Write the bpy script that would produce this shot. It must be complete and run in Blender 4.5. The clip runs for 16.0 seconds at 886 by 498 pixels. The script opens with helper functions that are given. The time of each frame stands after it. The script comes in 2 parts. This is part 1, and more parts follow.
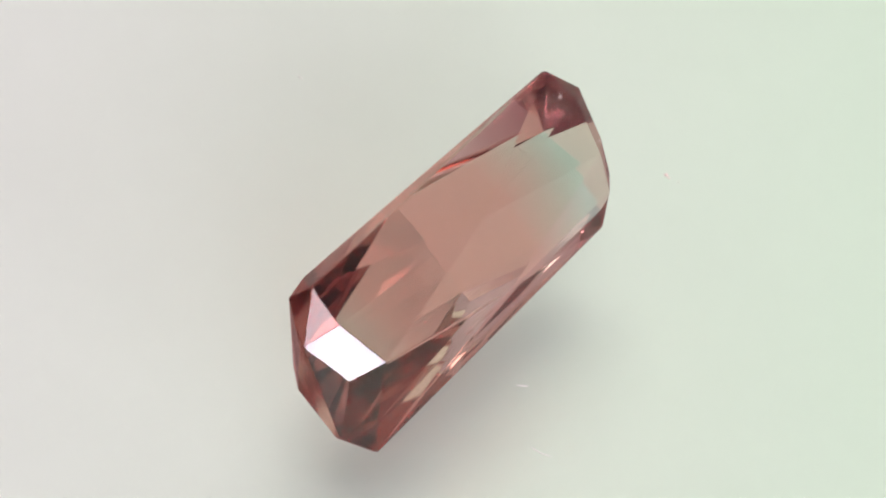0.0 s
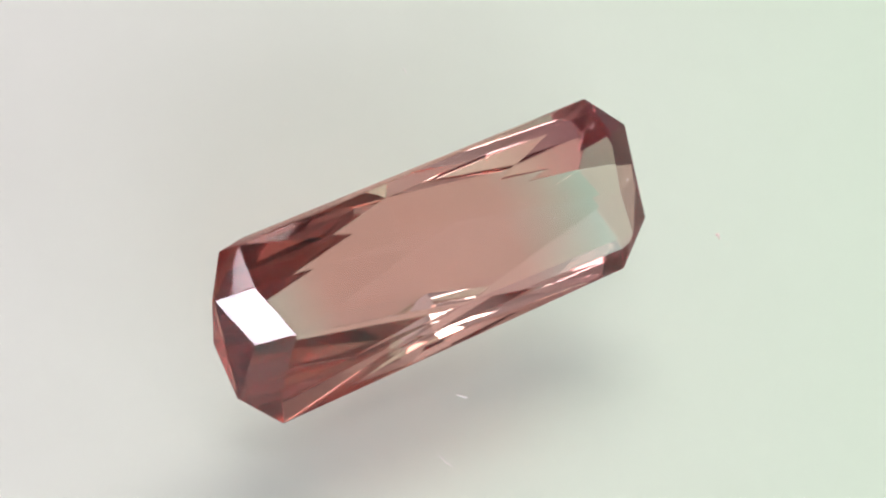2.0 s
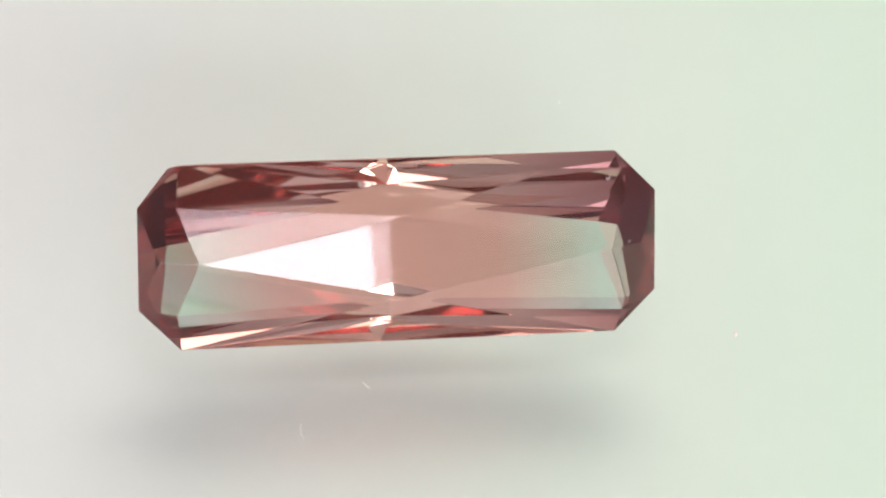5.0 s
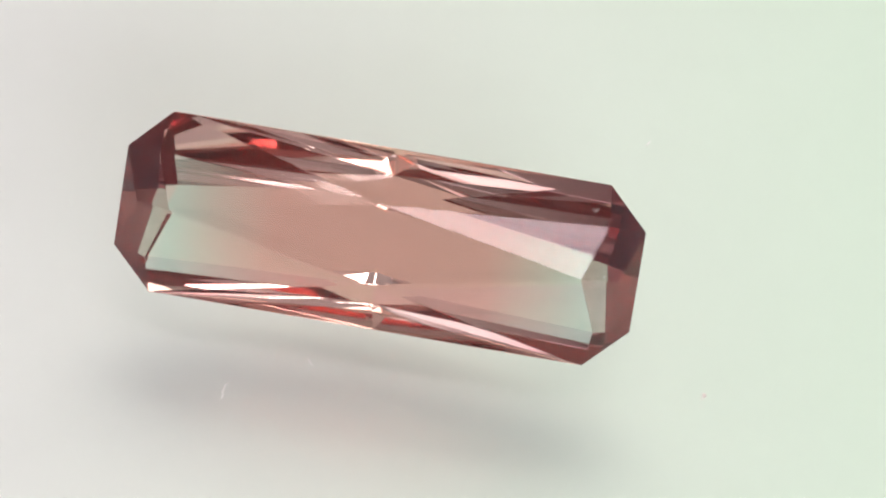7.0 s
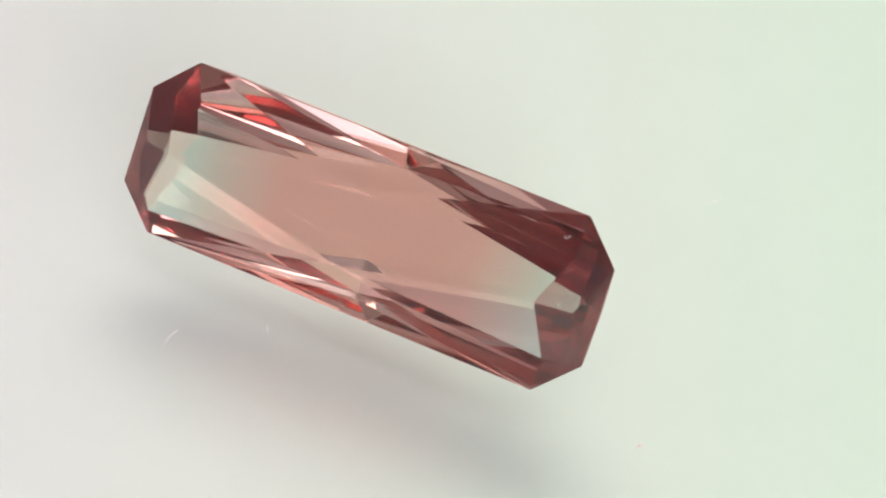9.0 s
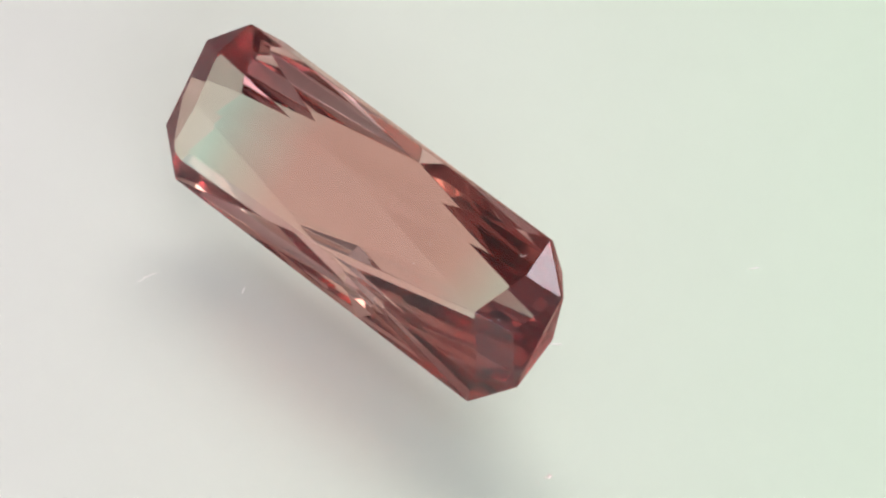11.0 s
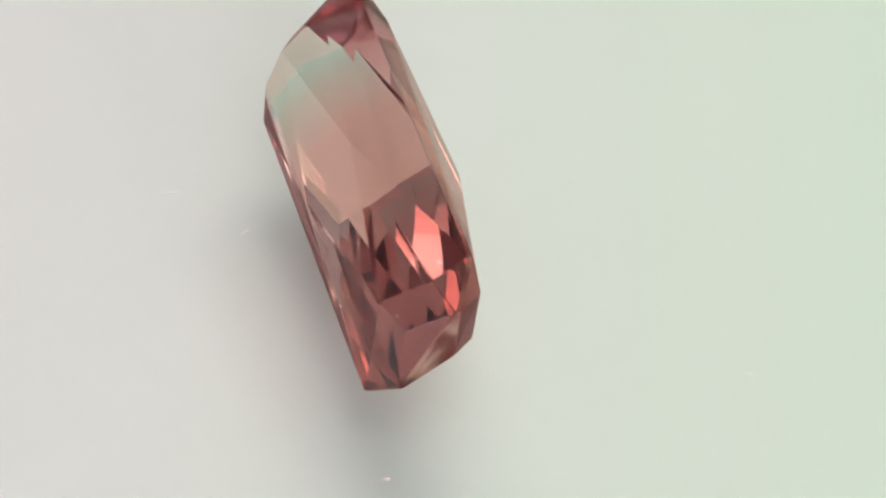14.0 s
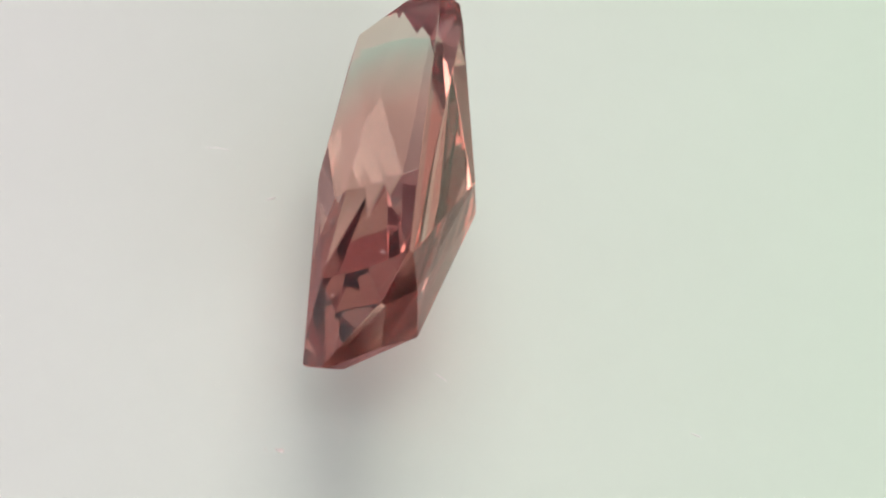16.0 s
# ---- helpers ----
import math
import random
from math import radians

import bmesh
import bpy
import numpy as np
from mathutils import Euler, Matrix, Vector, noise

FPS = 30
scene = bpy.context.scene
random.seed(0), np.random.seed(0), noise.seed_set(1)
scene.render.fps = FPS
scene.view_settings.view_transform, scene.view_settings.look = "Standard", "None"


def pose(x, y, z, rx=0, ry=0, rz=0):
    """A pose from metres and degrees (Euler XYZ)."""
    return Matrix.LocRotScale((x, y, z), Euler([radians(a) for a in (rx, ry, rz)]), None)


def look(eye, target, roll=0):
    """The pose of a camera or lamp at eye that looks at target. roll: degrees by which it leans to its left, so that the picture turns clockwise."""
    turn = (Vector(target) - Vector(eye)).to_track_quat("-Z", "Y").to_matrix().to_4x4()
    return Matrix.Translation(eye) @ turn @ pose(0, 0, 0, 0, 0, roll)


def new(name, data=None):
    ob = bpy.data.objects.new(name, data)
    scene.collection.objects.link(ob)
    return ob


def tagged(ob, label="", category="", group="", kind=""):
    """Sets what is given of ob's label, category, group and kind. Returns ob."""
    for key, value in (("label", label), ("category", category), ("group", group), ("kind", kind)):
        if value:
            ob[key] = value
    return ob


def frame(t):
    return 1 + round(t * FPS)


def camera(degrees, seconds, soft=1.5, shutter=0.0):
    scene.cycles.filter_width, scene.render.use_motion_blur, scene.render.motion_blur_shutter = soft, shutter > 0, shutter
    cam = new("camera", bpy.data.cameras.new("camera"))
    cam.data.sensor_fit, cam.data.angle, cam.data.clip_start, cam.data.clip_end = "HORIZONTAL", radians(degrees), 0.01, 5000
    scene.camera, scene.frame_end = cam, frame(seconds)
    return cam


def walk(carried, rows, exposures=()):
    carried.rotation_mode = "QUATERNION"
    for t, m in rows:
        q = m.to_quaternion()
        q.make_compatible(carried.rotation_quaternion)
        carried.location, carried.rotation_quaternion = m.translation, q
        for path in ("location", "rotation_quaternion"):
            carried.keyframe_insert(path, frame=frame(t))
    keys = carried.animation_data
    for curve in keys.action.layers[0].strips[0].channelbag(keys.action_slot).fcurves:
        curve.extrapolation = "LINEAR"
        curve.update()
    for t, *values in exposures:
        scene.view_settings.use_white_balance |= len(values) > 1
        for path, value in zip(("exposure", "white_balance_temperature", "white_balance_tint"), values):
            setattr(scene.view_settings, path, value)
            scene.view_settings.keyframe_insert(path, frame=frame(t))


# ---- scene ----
cam = camera(12.861, 16.0, soft=2.15)
MM = 0.001
EYE = pose(0, -107.246 * MM, 86.589 * MM, 90 - 38.566, 0, -0.266) @ pose(0, 0, 0, 0, 0, 7.374)
walk(cam, [(0.0, EYE), (16.0, EYE)], [(0.0, -0.43), (4.0, -0.39), (8.0, -0.35), (10.0, -0.36), (12.5, -0.48), (14.5, -0.52), (16.0, -0.51)])

GEM_REST = pose(1.240 * MM, -2.421 * MM, 2.838 * MM, 0, 0, 63.327) @ pose(0, 0, 0, 60.604, 0, 0) @ pose(0, 0, 0, 0, -0.514, 0)
GLASS_TOP = -0.115 * MM


def spin(t):
    """How far the turntable has turned after t seconds; it runs a little unevenly."""
    u = (t - 8) / 8
    return pose(0, 0, 0, 0, 0, -9.5443 * t + 0.2486 * (u * u - 1) - 0.5708 * (u ** 3 - u))


# ---- light ----
scene.cycles.max_bounces, scene.cycles.transmission_bounces, scene.cycles.glossy_bounces = 28, 28, 16   # light runs long inside the stone
scene.cycles.caustics_refractive = scene.cycles.caustics_reflective = True
world = bpy.data.worlds.new("room_light")
scene.world = world
world.use_nodes = True
sky = world.node_tree.nodes.new("ShaderNodeTexSky")
sky.sky_type, sky.sun_disc = "NISHITA", False
sky.sun_elevation, sky.sun_rotation = radians(40), radians(0)
world.node_tree.links.new(sky.outputs["Color"], world.node_tree.nodes["Background"].inputs["Color"])
world.node_tree.nodes["Background"].inputs["Strength"].default_value = 0.1


def panel_lamp(name, eye, target, wide, high, watts, colour):
    data = bpy.data.lights.new(name, "AREA")
    data.shape, data.size, data.size_y, data.energy, data.color = "RECTANGLE", wide, high, watts, colour
    ob = new(name, data)
    ob.matrix_world = look(eye, target)
    return ob


# soft photo lamp above and behind the stone
panel_lamp("lamp_back", (0.0, 0.22, 0.32), (0, 0.02, 0), 0.30, 0.21, 0.91, (1.0, 0.985, 0.90))
# daylight in four windows in the wall behind the camera, and the ceiling lamp
panel_lamp("window_light_small", (0.415, -1.52, 0.65), (0.415, 0, 0.65), 0.63, 0.36, 13.6, (0.92, 0.94, 1.0))
panel_lamp("window_light_pane", (1.11, -1.52, 0.74), (1.11, 0, 0.74), 0.34, 0.32, 6.8, (0.92, 0.94, 1.0))
panel_lamp("window_light_pane", (1.56, -1.52, 0.77), (1.56, 0, 0.77), 0.30, 0.38, 6.6, (0.92, 0.94, 1.0))
panel_lamp("window_light_high", (0.20, -1.52, 1.03), (0.20, 0, 1.03), 1.20, 0.11, 1.9, (0.96, 0.97, 1.0))
# unseen low fill, added to brighten the stone's flanks from behind the camera
panel_lamp("fill_light_low", (-1.10, -1.52, 0.275), (-1.10, 0, 0.275), 1.60, 0.35, 3.4, (0.93, 0.90, 1.0))
panel_lamp("ceiling_light", (0.16, -0.84, 1.68), (0.16, -0.84, 0), 0.95, 0.30, 6.4, (1.0, 0.94, 0.95))


# ---- materials ----
def material(name):
    m = bpy.data.materials.new(name)
    m.use_nodes = True
    nodes, links = m.node_tree.nodes, m.node_tree.links
    return m, nodes, links, nodes["Principled BSDF"]


def ramp_of(nodes, stops):
    r = nodes.new("ShaderNodeValToRGB")
    while len(r.color_ramp.elements) < len(stops):
        r.color_ramp.elements.new(0.5)
    for e, (p, c) in zip(r.color_ramp.elements, stops):
        e.position, e.color = p, (*c, 1)
    return r


def matte(name, colour, rough, scale, bump=0.1, vary=0.04, distance=0.0002):
    """A matte surface, mottled at two scales, with fine relief."""
    m, nodes, links, bsdf = material(name)
    at = nodes.new("ShaderNodeTexCoord")
    fine, broad = nodes.new("ShaderNodeTexNoise"), nodes.new("ShaderNodeTexNoise")
    fine.inputs["Scale"].default_value, broad.inputs["Scale"].default_value = scale, scale / 18
    fine.inputs["Detail"].default_value = 5
    mix = nodes.new("ShaderNodeMath")
    mix.operation = "ADD"
    for n in (fine, broad):
        links.new(at.outputs["Object"], n.inputs["Vector"])
    links.new(fine.outputs["Fac"], mix.inputs[0])
    links.new(broad.outputs["Fac"], mix.inputs[1])
    r = ramp_of(nodes, [(0.6, [c * (1 - vary) for c in colour]), (1.0, [min(1, c * (1 + vary)) for c in colour])])
    half = nodes.new("ShaderNodeMath")
    half.operation = "MULTIPLY"
    half.inputs[1].default_value = 0.8
    links.new(mix.outputs[0], half.inputs[0])
    links.new(half.outputs[0], r.inputs["Fac"])
    links.new(r.outputs["Color"], bsdf.inputs["Base Color"])
    b = nodes.new("ShaderNodeBump")
    b.inputs["Strength"].default_value, b.inputs["Distance"].default_value = bump, distance
    links.new(fine.outputs["Fac"], b.inputs["Height"])
    links.new(b.outputs["Normal"], bsdf.inputs["Normal"])
    bsdf.inputs["Roughness"].default_value = rough
    return m


def gem_material(name, leaving_tints, inside_tints, rough):
    """Clear two-coloured feldspar: light that leaves is salmon in the middle and blue-green towards the ends,
    light that is thrown back inside turns wine red."""
    m, nodes, links, bsdf = material(name)
    nodes.remove(bsdf)
    at, split, along = nodes.new("ShaderNodeTexCoord"), nodes.new("ShaderNodeSeparateXYZ"), nodes.new("ShaderNodeMath")
    links.new(at.outputs["Object"], split.inputs[0])
    along.operation = "ABSOLUTE"
    links.new(split.outputs["X"], along.inputs[0])
    cloud = nodes.new("ShaderNodeTexNoise")
    cloud.inputs["Scale"].default_value, cloud.inputs["Detail"].default_value = 260, 3
    links.new(at.outputs["Object"], cloud.inputs["Vector"])
    wob, total = nodes.new("ShaderNodeMath"), nodes.new("ShaderNodeMath")
    wob.operation, total.operation = "MULTIPLY_ADD", "MULTIPLY_ADD"
    wob.inputs[1].default_value, wob.inputs[2].default_value = 0.10, -0.05
    links.new(cloud.outputs["Fac"], wob.inputs[0])
    links.new(along.outputs[0], total.inputs[0])
    total.inputs[1].default_value = 1 / (9 * MM)
    links.new(wob.outputs[0], total.inputs[2])
    leaving, inside = ramp_of(nodes, leaving_tints), ramp_of(nodes, inside_tints)
    through_it, back, fresnel, both = (nodes.new(n) for n in ("ShaderNodeBsdfRefraction", "ShaderNodeBsdfGlossy", "ShaderNodeFresnel", "ShaderNodeMixShader"))
    fresnel.inputs["IOR"].default_value = through_it.inputs["IOR"].default_value = 1.56
    for ramp, shader in ((leaving, through_it), (inside, back)):
        shader.inputs["Roughness"].default_value = rough
        links.new(total.outputs[0], ramp.inputs["Fac"])
        links.new(ramp.outputs["Color"], shader.inputs["Color"])
    links.new(fresnel.outputs[0], both.inputs["Fac"])
    links.new(through_it.outputs[0], both.inputs[1])
    links.new(back.outputs[0], both.inputs[2])
    links.new(both.outputs[0], nodes["Material Output"].inputs["Surface"])
    return m


def crown_material(name, thin, deep, inside, shine):
    """The upper facets: clear and faintly clouded, from one tint in the middle to the other at the ends,
    wine red where light is thrown back inside, with a thin white polish over all."""
    m, nodes, links, bsdf = material(name)
    nodes.remove(bsdf)
    at, cloud = nodes.new("ShaderNodeTexCoord"), nodes.new("ShaderNodeTexNoise")
    cloud.inputs["Scale"].default_value, cloud.inputs["Detail"].default_value = 300, 4
    links.new(at.outputs["Object"], cloud.inputs["Vector"])
    split, along, wob = nodes.new("ShaderNodeSeparateXYZ"), nodes.new("ShaderNodeMath"), nodes.new("ShaderNodeMath")
    links.new(at.outputs["Object"], split.inputs[0])
    along.operation, wob.operation = "ABSOLUTE", "MULTIPLY_ADD"
    links.new(split.outputs["X"], along.inputs[0])
    wob.inputs[1].default_value = 1 / (9 * MM)
    links.new(along.outputs[0], wob.inputs[0])
    links.new(cloud.outputs["Fac"], wob.inputs[2])
    r = ramp_of(nodes, [(0.95 / 2, deep), (1.25 / 2, thin)])
    half = nodes.new("ShaderNodeMath")
    half.operation = "MULTIPLY"
    half.inputs[1].default_value = 0.5
    links.new(wob.outputs[0], half.inputs[0])
    links.new(half.outputs[0], r.inputs["Fac"])
    wave, bump = nodes.new("ShaderNodeTexNoise"), nodes.new("ShaderNodeBump")
    wave.inputs["Scale"].default_value, wave.inputs["Detail"].default_value = 260, 1
    bump.inputs["Strength"].default_value, bump.inputs["Distance"].default_value = 0.008, 0.00018
    links.new(at.outputs["Object"], wave.inputs["Vector"])
    links.new(wave.outputs["Fac"], bump.inputs["Height"])
    through_it, back, polish = (nodes.new(n) for n in ("ShaderNodeBsdfRefraction", "ShaderNodeBsdfGlossy", "ShaderNodeBsdfGlossy"))
    fresnel, glass, both = (nodes.new(n) for n in ("ShaderNodeFresnel", "ShaderNodeMixShader", "ShaderNodeMixShader"))
    fresnel.inputs["IOR"].default_value = through_it.inputs["IOR"].default_value = 1.56
    for shader in (through_it, back, polish):
        shader.inputs["Roughness"].default_value = 0.034 if shader == back else 0.012
        links.new(bump.outputs["Normal"], shader.inputs["Normal"])
    links.new(r.outputs["Color"], through_it.inputs["Color"])
    back.inputs["Color"].default_value = (*inside, 1)
    polish.inputs["Color"].default_value = (0.90, 0.95, 1.0, 1)
    links.new(fresnel.outputs[0], glass.inputs["Fac"])
    links.new(through_it.outputs[0], glass.inputs[1])
    links.new(back.outputs[0], glass.inputs[2])
    both.inputs["Fac"].default_value = shine
    links.new(glass.outputs[0], both.inputs[1])
    links.new(polish.outputs[0], both.inputs[2])
    links.new(both.outputs[0], nodes["Material Output"].inputs["Surface"])
    return m


def clear_plate():
    """Very clear, thin-film coated plate: almost all light goes straight through."""
    m, nodes, links, bsdf = material("clear_plate")
    nodes.remove(bsdf)
    clear, gloss, both = nodes.new("ShaderNodeBsdfTransparent"), nodes.new("ShaderNodeBsdfGlossy"), nodes.new("ShaderNodeMixShader")
    clear.inputs["Color"].default_value = (0.992, 0.996, 0.992, 1)
    gloss.inputs["Roughness"].default_value = 0.15
    both.inputs["Fac"].default_value = 0.004
    links.new(clear.outputs[0], both.inputs[1])
    links.new(gloss.outputs[0], both.inputs[2])
    links.new(both.outputs[0], nodes["Material Output"].inputs["Surface"])
    return m


def lens_shaded_sheet():
    """A pale sheet; the lens's colour shading, pinkish grey into pale green, is painted in."""
    m = matte("pale_sheet_lens_shading", (0.8, 0.8, 0.8), 0.7, 1200, 0.05, 0.012, 0.00003)
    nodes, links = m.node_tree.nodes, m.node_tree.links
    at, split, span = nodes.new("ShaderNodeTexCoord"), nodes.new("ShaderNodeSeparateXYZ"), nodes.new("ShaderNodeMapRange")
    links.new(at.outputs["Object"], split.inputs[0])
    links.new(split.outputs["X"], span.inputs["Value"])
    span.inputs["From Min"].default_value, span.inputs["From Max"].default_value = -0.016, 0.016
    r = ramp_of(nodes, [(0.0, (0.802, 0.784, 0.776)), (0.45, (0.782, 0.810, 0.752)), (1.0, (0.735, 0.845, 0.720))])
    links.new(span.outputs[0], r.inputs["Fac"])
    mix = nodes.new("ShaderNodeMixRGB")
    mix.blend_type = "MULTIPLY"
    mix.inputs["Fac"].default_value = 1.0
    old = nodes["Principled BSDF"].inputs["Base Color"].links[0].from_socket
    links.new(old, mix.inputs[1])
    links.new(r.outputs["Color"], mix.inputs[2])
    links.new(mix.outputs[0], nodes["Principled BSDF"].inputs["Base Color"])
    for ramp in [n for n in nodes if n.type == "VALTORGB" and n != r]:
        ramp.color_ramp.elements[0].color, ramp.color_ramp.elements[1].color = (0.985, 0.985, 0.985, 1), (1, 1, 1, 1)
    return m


SHEET = lens_shaded_sheet()
CLEAR = clear_plate()
REFLECTOR = matte("white_reflector_cloth", (0.80, 0.79, 0.77), 0.9, 400, 0.2, 0.03, 0.0002)
WALL = matte("painted_wall", (0.87, 0.845, 0.85), 0.8, 60, 0.1, 0.05, 0.001)
FLOOR = matte("pale_floor", (0.58, 0.54, 0.51), 0.5, 40, 0.1, 0.08, 0.0005)
DESK = matte("grey_desk", (0.42, 0.41, 0.40), 0.6, 80, 0.1, 0.08, 0.0005)
GEM = gem_material("pink_green_gem",
                   [(0.0, (0.82, 0.475, 0.425)), (0.42, (0.81, 0.48, 0.43)), (0.66, (0.72, 0.66, 0.59)), (0.80, (0.66, 0.79, 0.72)), (0.95, (0.95, 0.93, 0.85))],
                   [(0.0, (0.97, 0.86, 0.80)), (0.45, (0.95, 0.78, 0.73)), (0.80, (0.83, 0.57, 0.56)), (0.97, (0.80, 0.55, 0.54))], 0.034)
# girdle and small end facets are rougher; the stone's inner shade is tinted in
GEM_END = gem_material("gem_ground_dark_tint", [(0.75, (0.84, 0.78, 0.72)), (0.97, (0.92, 0.82, 0.74))], [(0.75, (0.66, 0.36, 0.37)), (0.97, (0.62, 0.33, 0.35))], 0.2)
CROWN = crown_material("gem_crown", (0.98, 0.98, 0.96), (0.97, 0.93, 0.92), (0.52, 0.235, 0.25), 0.042)
# end facets of the crown: darkness of long inner light paths painted as red
CROWN_END = crown_material("gem_crown_end_dark_tint", (0.84, 0.68, 0.65), (0.80, 0.62, 0.60), (0.40, 0.16, 0.18), 0.075)
FIBRE = matte("pale_dust", (0.96, 0.92, 0.90), 0.3, 3000, 0.1, 0.04, 0.00001)
PINK_SPECK = matte("pink_speck", (0.98, 0.78, 0.75), 0.3, 3000, 0.1, 0.04, 0.00001)


# ---- mesh helpers ----
def mesh_of(name, bm, mat, smooth=False):
    bmesh.ops.recalc_face_normals(bm, faces=bm.faces)
    for f in bm.faces:
        f.smooth = smooth
    me = bpy.data.meshes.new(name)
    bm.to_mesh(me)
    bm.free()
    me.materials.append(mat)
    return me


def add_box(bm, lo, hi):
    v = [bm.verts.new((x, y, z)) for x in (lo[0], hi[0]) for y in (lo[1], hi[1]) for z in (lo[2], hi[2])]
    for f in ((0, 1, 3, 2), (4, 6, 7, 5), (0, 4, 5, 1), (2, 3, 7, 6), (0, 2, 6, 4), (1, 5, 7, 3)):
        bm.faces.new([v[i] for i in f])
    return bm


def box_object(name, boxes, mat, label, category, kind="structure"):
    bm = bmesh.new()
    for lo, hi in boxes:
        add_box(bm, lo, hi)
    return tagged(new(name, mesh_of(name, bm, mat)), label, category, kind=kind)


def add_lathe(bm, profile, n=160):
    """A closed solid turned about z from (radius, height) pairs, from the axis to the axis."""
    rings = []
    for r, z in profile:
        if r == 0:
            rings.append([bm.verts.new((0, 0, z))])
        else:
            rings.append([bm.verts.new((r * math.cos(2 * math.pi * i / n), r * math.sin(2 * math.pi * i / n), z)) for i in range(n)])
    for a, b in zip(rings, rings[1:]):
        for i in range(n):
            j = (i + 1) % n
            ring = [a[0], b[i], b[j]] if len(a) == 1 else [a[i], b[0], a[j]] if len(b) == 1 else [a[i], b[i], b[j], a[j]]
            bm.faces.new(ring)
    return bm


# ---- room ----
X0, X1, Y0, Y1, Z0, Z1 = -2.0, 2.4, -1.5, 1.8, -0.80, 1.7
T = 0.12
box_object("floor", [((X0, Y0, Z0 - T), (X1, Y1, Z0))], FLOOR, "plain pale floor of the room", "floor")
box_object("ceiling", [((X0, Y0, Z1), (X1, Y1, Z1 + T))], WALL, "plain painted ceiling over the desk", "ceiling")
box_object("wall_north", [((X0, Y1, Z0), (X1, Y1 + T, Z1))], WALL, "plain painted wall behind the desk", "wall")
box_object("wall_west", [((X0 - T, Y0 - T, Z0), (X0, Y1 + T, Z1))], WALL, "plain painted side wall of room", "wall")
box_object("wall_east", [((X1, Y0 - T, Z0), (X1 + T, Y1 + T, Z1))], WALL, "plain painted side wall of room", "wall")
# the last opening is only there for the added low fill light
WALL_OPENINGS = ((0.10, 0.73, 0.47, 0.83), (0.94, 1.28, 0.58, 0.90), (1.41, 1.71, 0.58, 0.96), (-0.40, 0.80, 0.975, 1.085), (-1.90, -0.30, 0.10, 0.45))


def wall_pieces(openings):
    """The solid blocks of the south wall: a grid cut at every edge of an opening, joined along each course."""
    zs = sorted({Z0, Z1, *(z for o in openings for z in o[2:])})
    blocks = []
    for z0, z1 in zip(zs, zs[1:]):
        x = X0
        for o in sorted(o for o in openings if o[2] <= z0 and o[3] >= z1):
            blocks.append(((x, Y0 - T, z0), (o[0], Y0, z1)))
            x = o[1]
        blocks.append(((x, Y0 - T, z0), (X1, Y0, z1)))
    return blocks


box_object("wall_south", wall_pieces(WALL_OPENINGS), WALL, "plain painted wall with four window openings and one for an added fill light", "wall")
box_object("desk_top", [((-0.7, -0.45, -0.032), (0.7, 0.55, -0.0038))], DESK, "plain grey desk top under the pale sheet", "desk")
box_object("backdrop", [((-0.40, -0.42, -0.0036), (0.40, 0.52, -0.0028))], SHEET, "pale sheet with lens colour shading painted in, pinkish grey into pale green", "backdrop")
# unseen white reflector, added to throw more light into the stone
box_object("wall_reflector", [((-0.38, 0.46, -0.0027), (0.38, 0.465, 0.50)), ((-0.386, -0.20, 0.501), (0.386, 0.465, 0.506))],
           REFLECTOR, "unseen white reflector behind and above the sheet", "backdrop")
box_object("desk_base", [((-0.6, -0.40, Z0), (0.6, 0.50, -0.033))], DESK, "plain closed desk base on the floor", "desk")


# ---- turntable ----
def make_turntable():
    """A thick clear glass disc with eased edges, lying over the sheet."""
    z = GLASS_TOP
    bm = add_lathe(bmesh.new(), [(0, z), (0.1585, z), (0.1597, z - 0.0004), (0.16, z - 0.0010), (0.16, z - 0.0020), (0.1597, z - 0.0024), (0.1585, z - 0.0026), (0, z - 0.0026)])
    ob = new("glass_turntable", mesh_of("glass_turntable", bm, CLEAR))
    ob.visible_shadow = False
    return tagged(ob, "clear thick glass turntable disc turning over a pale sheet", "turntable")


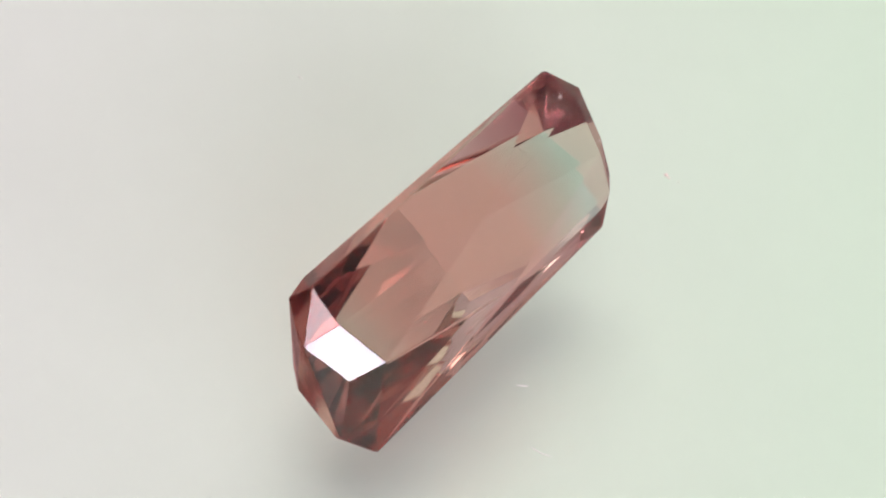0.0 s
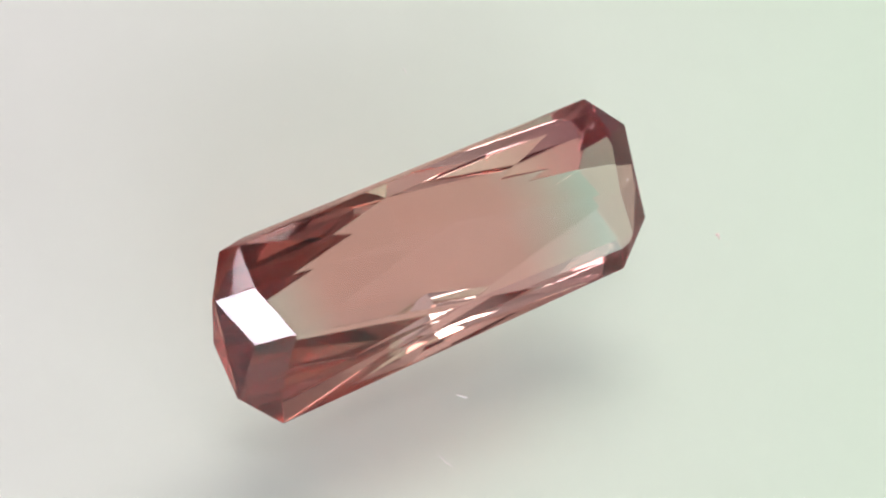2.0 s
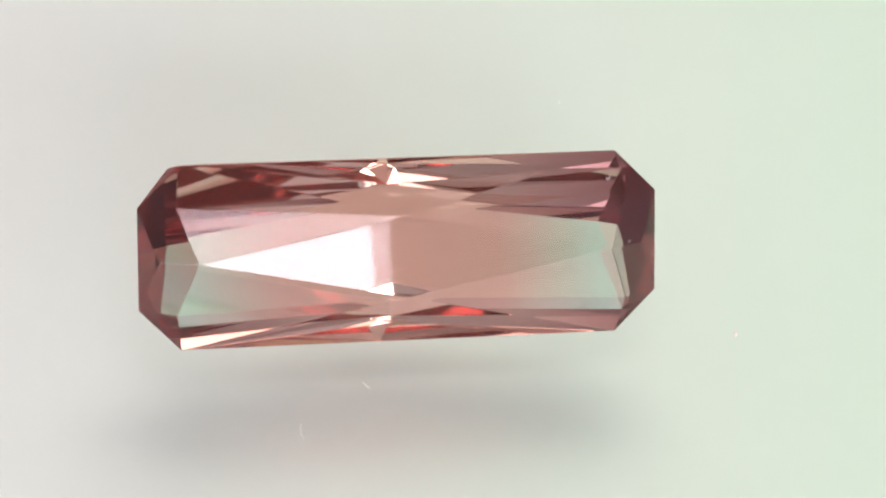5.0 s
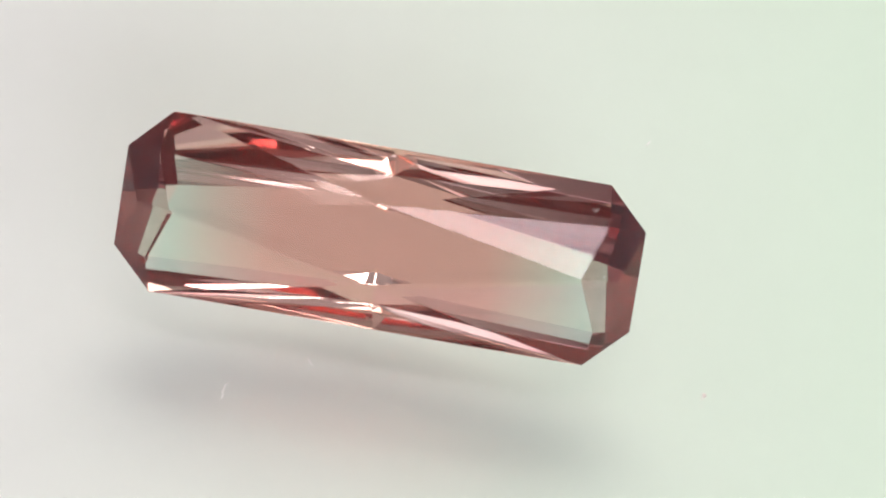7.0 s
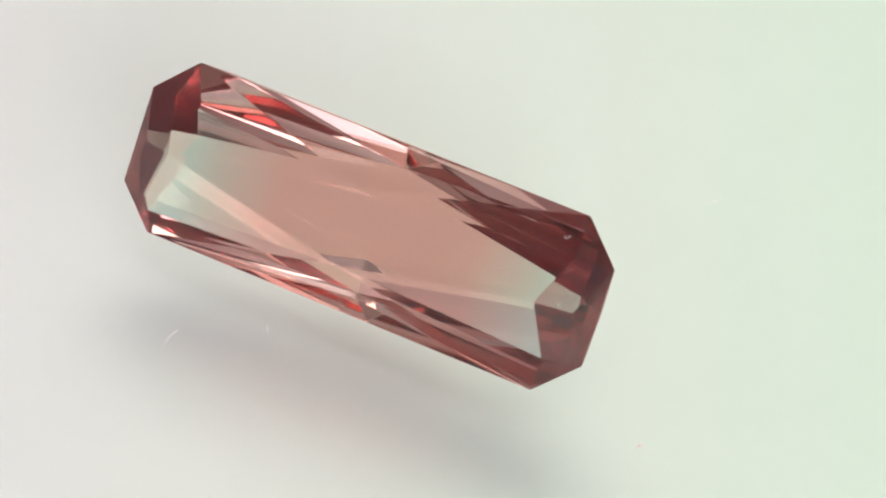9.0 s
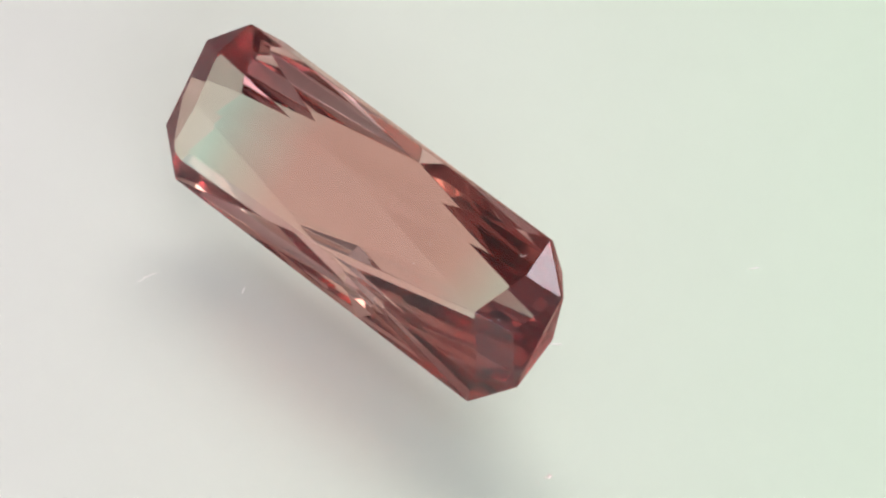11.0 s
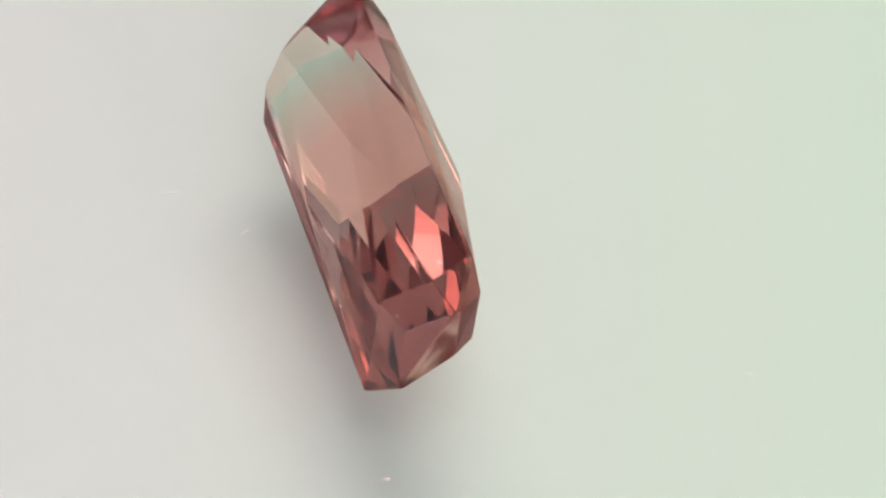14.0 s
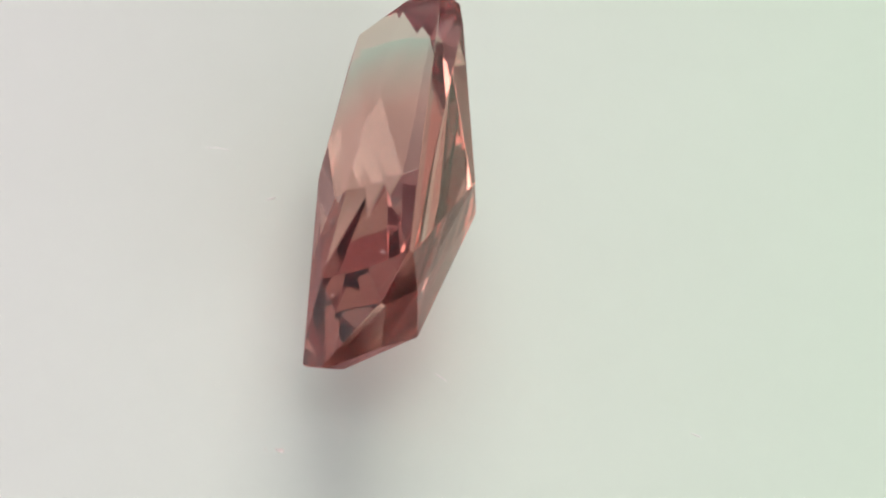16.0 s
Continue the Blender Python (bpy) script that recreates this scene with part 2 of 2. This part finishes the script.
# ---- gemstone ----
def make_gemstone():
    """A long eight-sided stone: crown with a rhombic table and kite facets at the ends, keeled pavilion, fuller at one shoulder."""
    quarter = [(7.56, 3.156, 0.0), (8.985, 1.74, 0.0), (7.56, 3.14, -0.18), (8.96, 1.74, -0.18),     # girdle
               (7.106, 0, 1.418), (7.777, 1.843, 0.6994), (8.322, 0, 0.696), (0, 1.40, 1.418),        # crown
               (7.92, 2.19, -1.06), (8.72, 0, -1.21), (7.17, 0, -2.52),         # pavilion ends
               (0, 3.02, -0.65)]                                                  # pavilion waist
    points = {(sx * x, sy * y, z) for x, y, z in quarter for sx in (1, -1) for sy in (1, -1)}
    points |= {(0, 0.69, -3.86), (0, -1.42, -3.25), (0, 1.84, -3.02), (0, -1.80, -2.80), (-6.64, 3.03, -1.10), (-7.81, 2.94, -0.927)}       # keel, fuller upper flank and shoulder
    bm = bmesh.new()
    for p in sorted(points):
        bm.verts.new([c * MM for c in p])
    bmesh.ops.convex_hull(bm, input=bm.verts)
    bmesh.ops.delete(bm, geom=[v for v in bm.verts if not v.link_faces], context="VERTS")
    bmesh.ops.dissolve_limit(bm, angle_limit=radians(0.6), verts=bm.verts, edges=bm.edges)
    bmesh.ops.bevel(bm, geom=list(bm.edges), offset=0.015 * MM, segments=1, affect="EDGES", clamp_overlap=True)
    bmesh.ops.recalc_face_normals(bm, faces=bm.faces)
    bm.verts.index_update()
    ob = new("gemstone")
    shells = {"crown": [], "girdle": [], "pavilion": []}
    for f in bm.faces:
        z = f.calc_center_median().z / MM
        flat = max(v.co.z for v in f.verts) <= 0.02 * MM and min(v.co.z for v in f.verts) >= -0.21 * MM
        shells["girdle" if flat else "crown" if z > 0.0 else "pavilion"].append(f)
    for name, faces in shells.items():
        corners = sorted({v.index for f in faces for v in f.verts})
        place = {i: k for k, i in enumerate(corners)}
        bm.verts.ensure_lookup_table()
        me = bpy.data.meshes.new(name)
        me.from_pydata([bm.verts[i].co[:] for i in corners], [], [[place[v.index] for v in f.verts] for f in faces])
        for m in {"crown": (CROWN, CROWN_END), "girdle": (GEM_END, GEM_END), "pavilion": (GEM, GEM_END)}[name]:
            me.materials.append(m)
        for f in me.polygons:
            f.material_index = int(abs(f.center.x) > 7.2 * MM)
        part_ob = new(name, me)
        part_ob.parent = ob
    bm.free()
    return tagged(ob, "long faceted pink and pale green gemstone leaning on the glass turntable", "gemstone")


turntable = make_turntable()
gemstone = make_gemstone()


# ---- dust on the glass ----
def make_dust(name, points, thick, label, ground=None, group="dust on the glass"):
    """A speck or fibre: a thin bent tube of varying girth through points on the glass, in millimetres,
    or at the height that ground() gives on the stone."""
    under = [GLASS_TOP if ground is None else ground(x, y) * MM for x, y in points]
    pts = [Vector((x * MM, y * MM, z + thick * MM * (0.9 + 0.5 * (i % 2)))) for i, ((x, y), z) in enumerate(zip(points, under))]
    home = sum(pts, Vector()) / len(pts)
    home.z = under[0]
    bm, n, rings = bmesh.new(), 6, []
    for i, p in enumerate(pts):
        way = (pts[min(i + 1, len(pts) - 1)] - pts[max(i - 1, 0)]).normalized()
        side = way.cross(Vector((0, 0, 1))).normalized()
        up = side.cross(way)
        r = thick * MM * (0.45 if i in (0, len(pts) - 1) else random.uniform(0.75, 1.05))
        rings.append([bm.verts.new(p - home + r * (math.cos(k * math.pi / 3) * side + math.sin(k * math.pi / 3) * up)) for k in range(n)])
    for a, b in zip(rings, rings[1:]):
        for k in range(n):
            bm.faces.new((a[k], a[(k + 1) % n], b[(k + 1) % n], b[k]))
    bm.faces.new(rings[0][::-1])
    bm.faces.new(rings[-1])
    ob = new(name, mesh_of(name, bm, PINK_SPECK if "pinkish" in label else FIBRE, True))
    ob.location = home
    return tagged(ob, label, "dust", group=group), home


DUST = [make_dust("dust_fibre", ((3.55, -5.42), (3.69, -5.41), (3.84, -5.40), (3.95, -5.37)), 0.032, "short pale fibre lying on the glass turntable"),
        make_dust("dust_fibre", ((4.20, -8.42), (4.32, -8.58), (4.46, -8.63), (4.62, -8.77), (4.76, -8.75), (4.94, -8.87)), 0.025, "long crooked pale fibre on the glass turntable"),
        make_dust("dust_fibre", ((1.78, 5.08), (1.72, 5.24), (1.66, 5.33), (1.58, 5.52), (1.62, 5.60)), 0.028, "short bent pale fibre on the glass turntable"),
        make_dust("dust_fibre", ((-5.40, 10.36), (-5.48, 10.50), (-5.58, 10.58), (-5.63, 10.68)), 0.026, "straight short pale fibre on the glass turntable"),
        make_dust("dust_speck", ((8.20, 7.34), (8.27, 7.32), (8.35, 7.28)), 0.080, "pinkish white speck on the glass turntable"),
        make_dust("dust_speck", ((8.34, 7.20), (8.42, 7.18)), 0.060, "small pinkish white speck on the glass turntable"),
        make_dust("dust_speck", ((8.70, 7.06), (8.77, 7.02)), 0.035, "tiny pinkish white speck on the glass turntable"),
        make_dust("dust_speck", ((9.44, -4.62), (9.50, -4.64)), 0.03, "tiny pale speck on the glass turntable"),
        make_dust("dust_speck", ((8.40, 9.38), (8.46, 9.40)), 0.03, "tiny pale speck on the glass turntable")]


def facet(a, b, c):
    """The height over (x, y) of the plane through three corners of the stone."""
    n = (Vector(b) - Vector(a)).cross(Vector(c) - Vector(a))
    return lambda x, y: a[2] - (n.x * (x - a[0]) + n.y * (y - a[1])) / n.z


Q, PK, RK, MK, B1, B2 = (7.106, 0, 1.418), (7.777, 1.843, 0.6994), (8.322, 0, 0.696), (0, 1.40, 1.418), (7.56, 3.156, 0), (8.985, 1.74, 0)
ON_STONE = [make_dust("dust_speck", ((7.80, 0.14), (7.86, 0.17)), 0.030, "bright tiny speck on the end of the gemstone", facet(Q, RK, B2), "dust on the stone"),
            make_dust("dust_speck", ((4.19, 0.94), (4.25, 0.96)), 0.022, "bright tiny speck on the top of the gemstone", facet(Q, PK, MK), "dust on the stone"),
            make_dust("dust_fibre", ((7.08, 2.34), (7.16, 2.24), (7.24, 2.28), (7.30, 2.40)), 0.012, "tiny hooked fibre on the side of the gemstone", facet(PK, B1, MK), "dust on the stone"),
            make_dust("dust_speck", ((4.05, 0.10), (4.12, 0.12)), 0.020, "bright tiny speck on the top of the gemstone", lambda x, y: 1.418, "dust on the stone")]


def motions():
    times = [0.5 * i for i in range(33)]
    walk(turntable, [(t, spin(t)) for t in times])
    walk(gemstone, [(t, spin(t) @ GEM_REST) for t in times])
    for ob, home in DUST:
        walk(ob, [(t, spin(t) @ Matrix.Translation(home)) for t in times])
    for ob, home in ON_STONE:
        walk(ob, [(t, spin(t) @ GEM_REST @ Matrix.Translation(home)) for t in times])


motions()
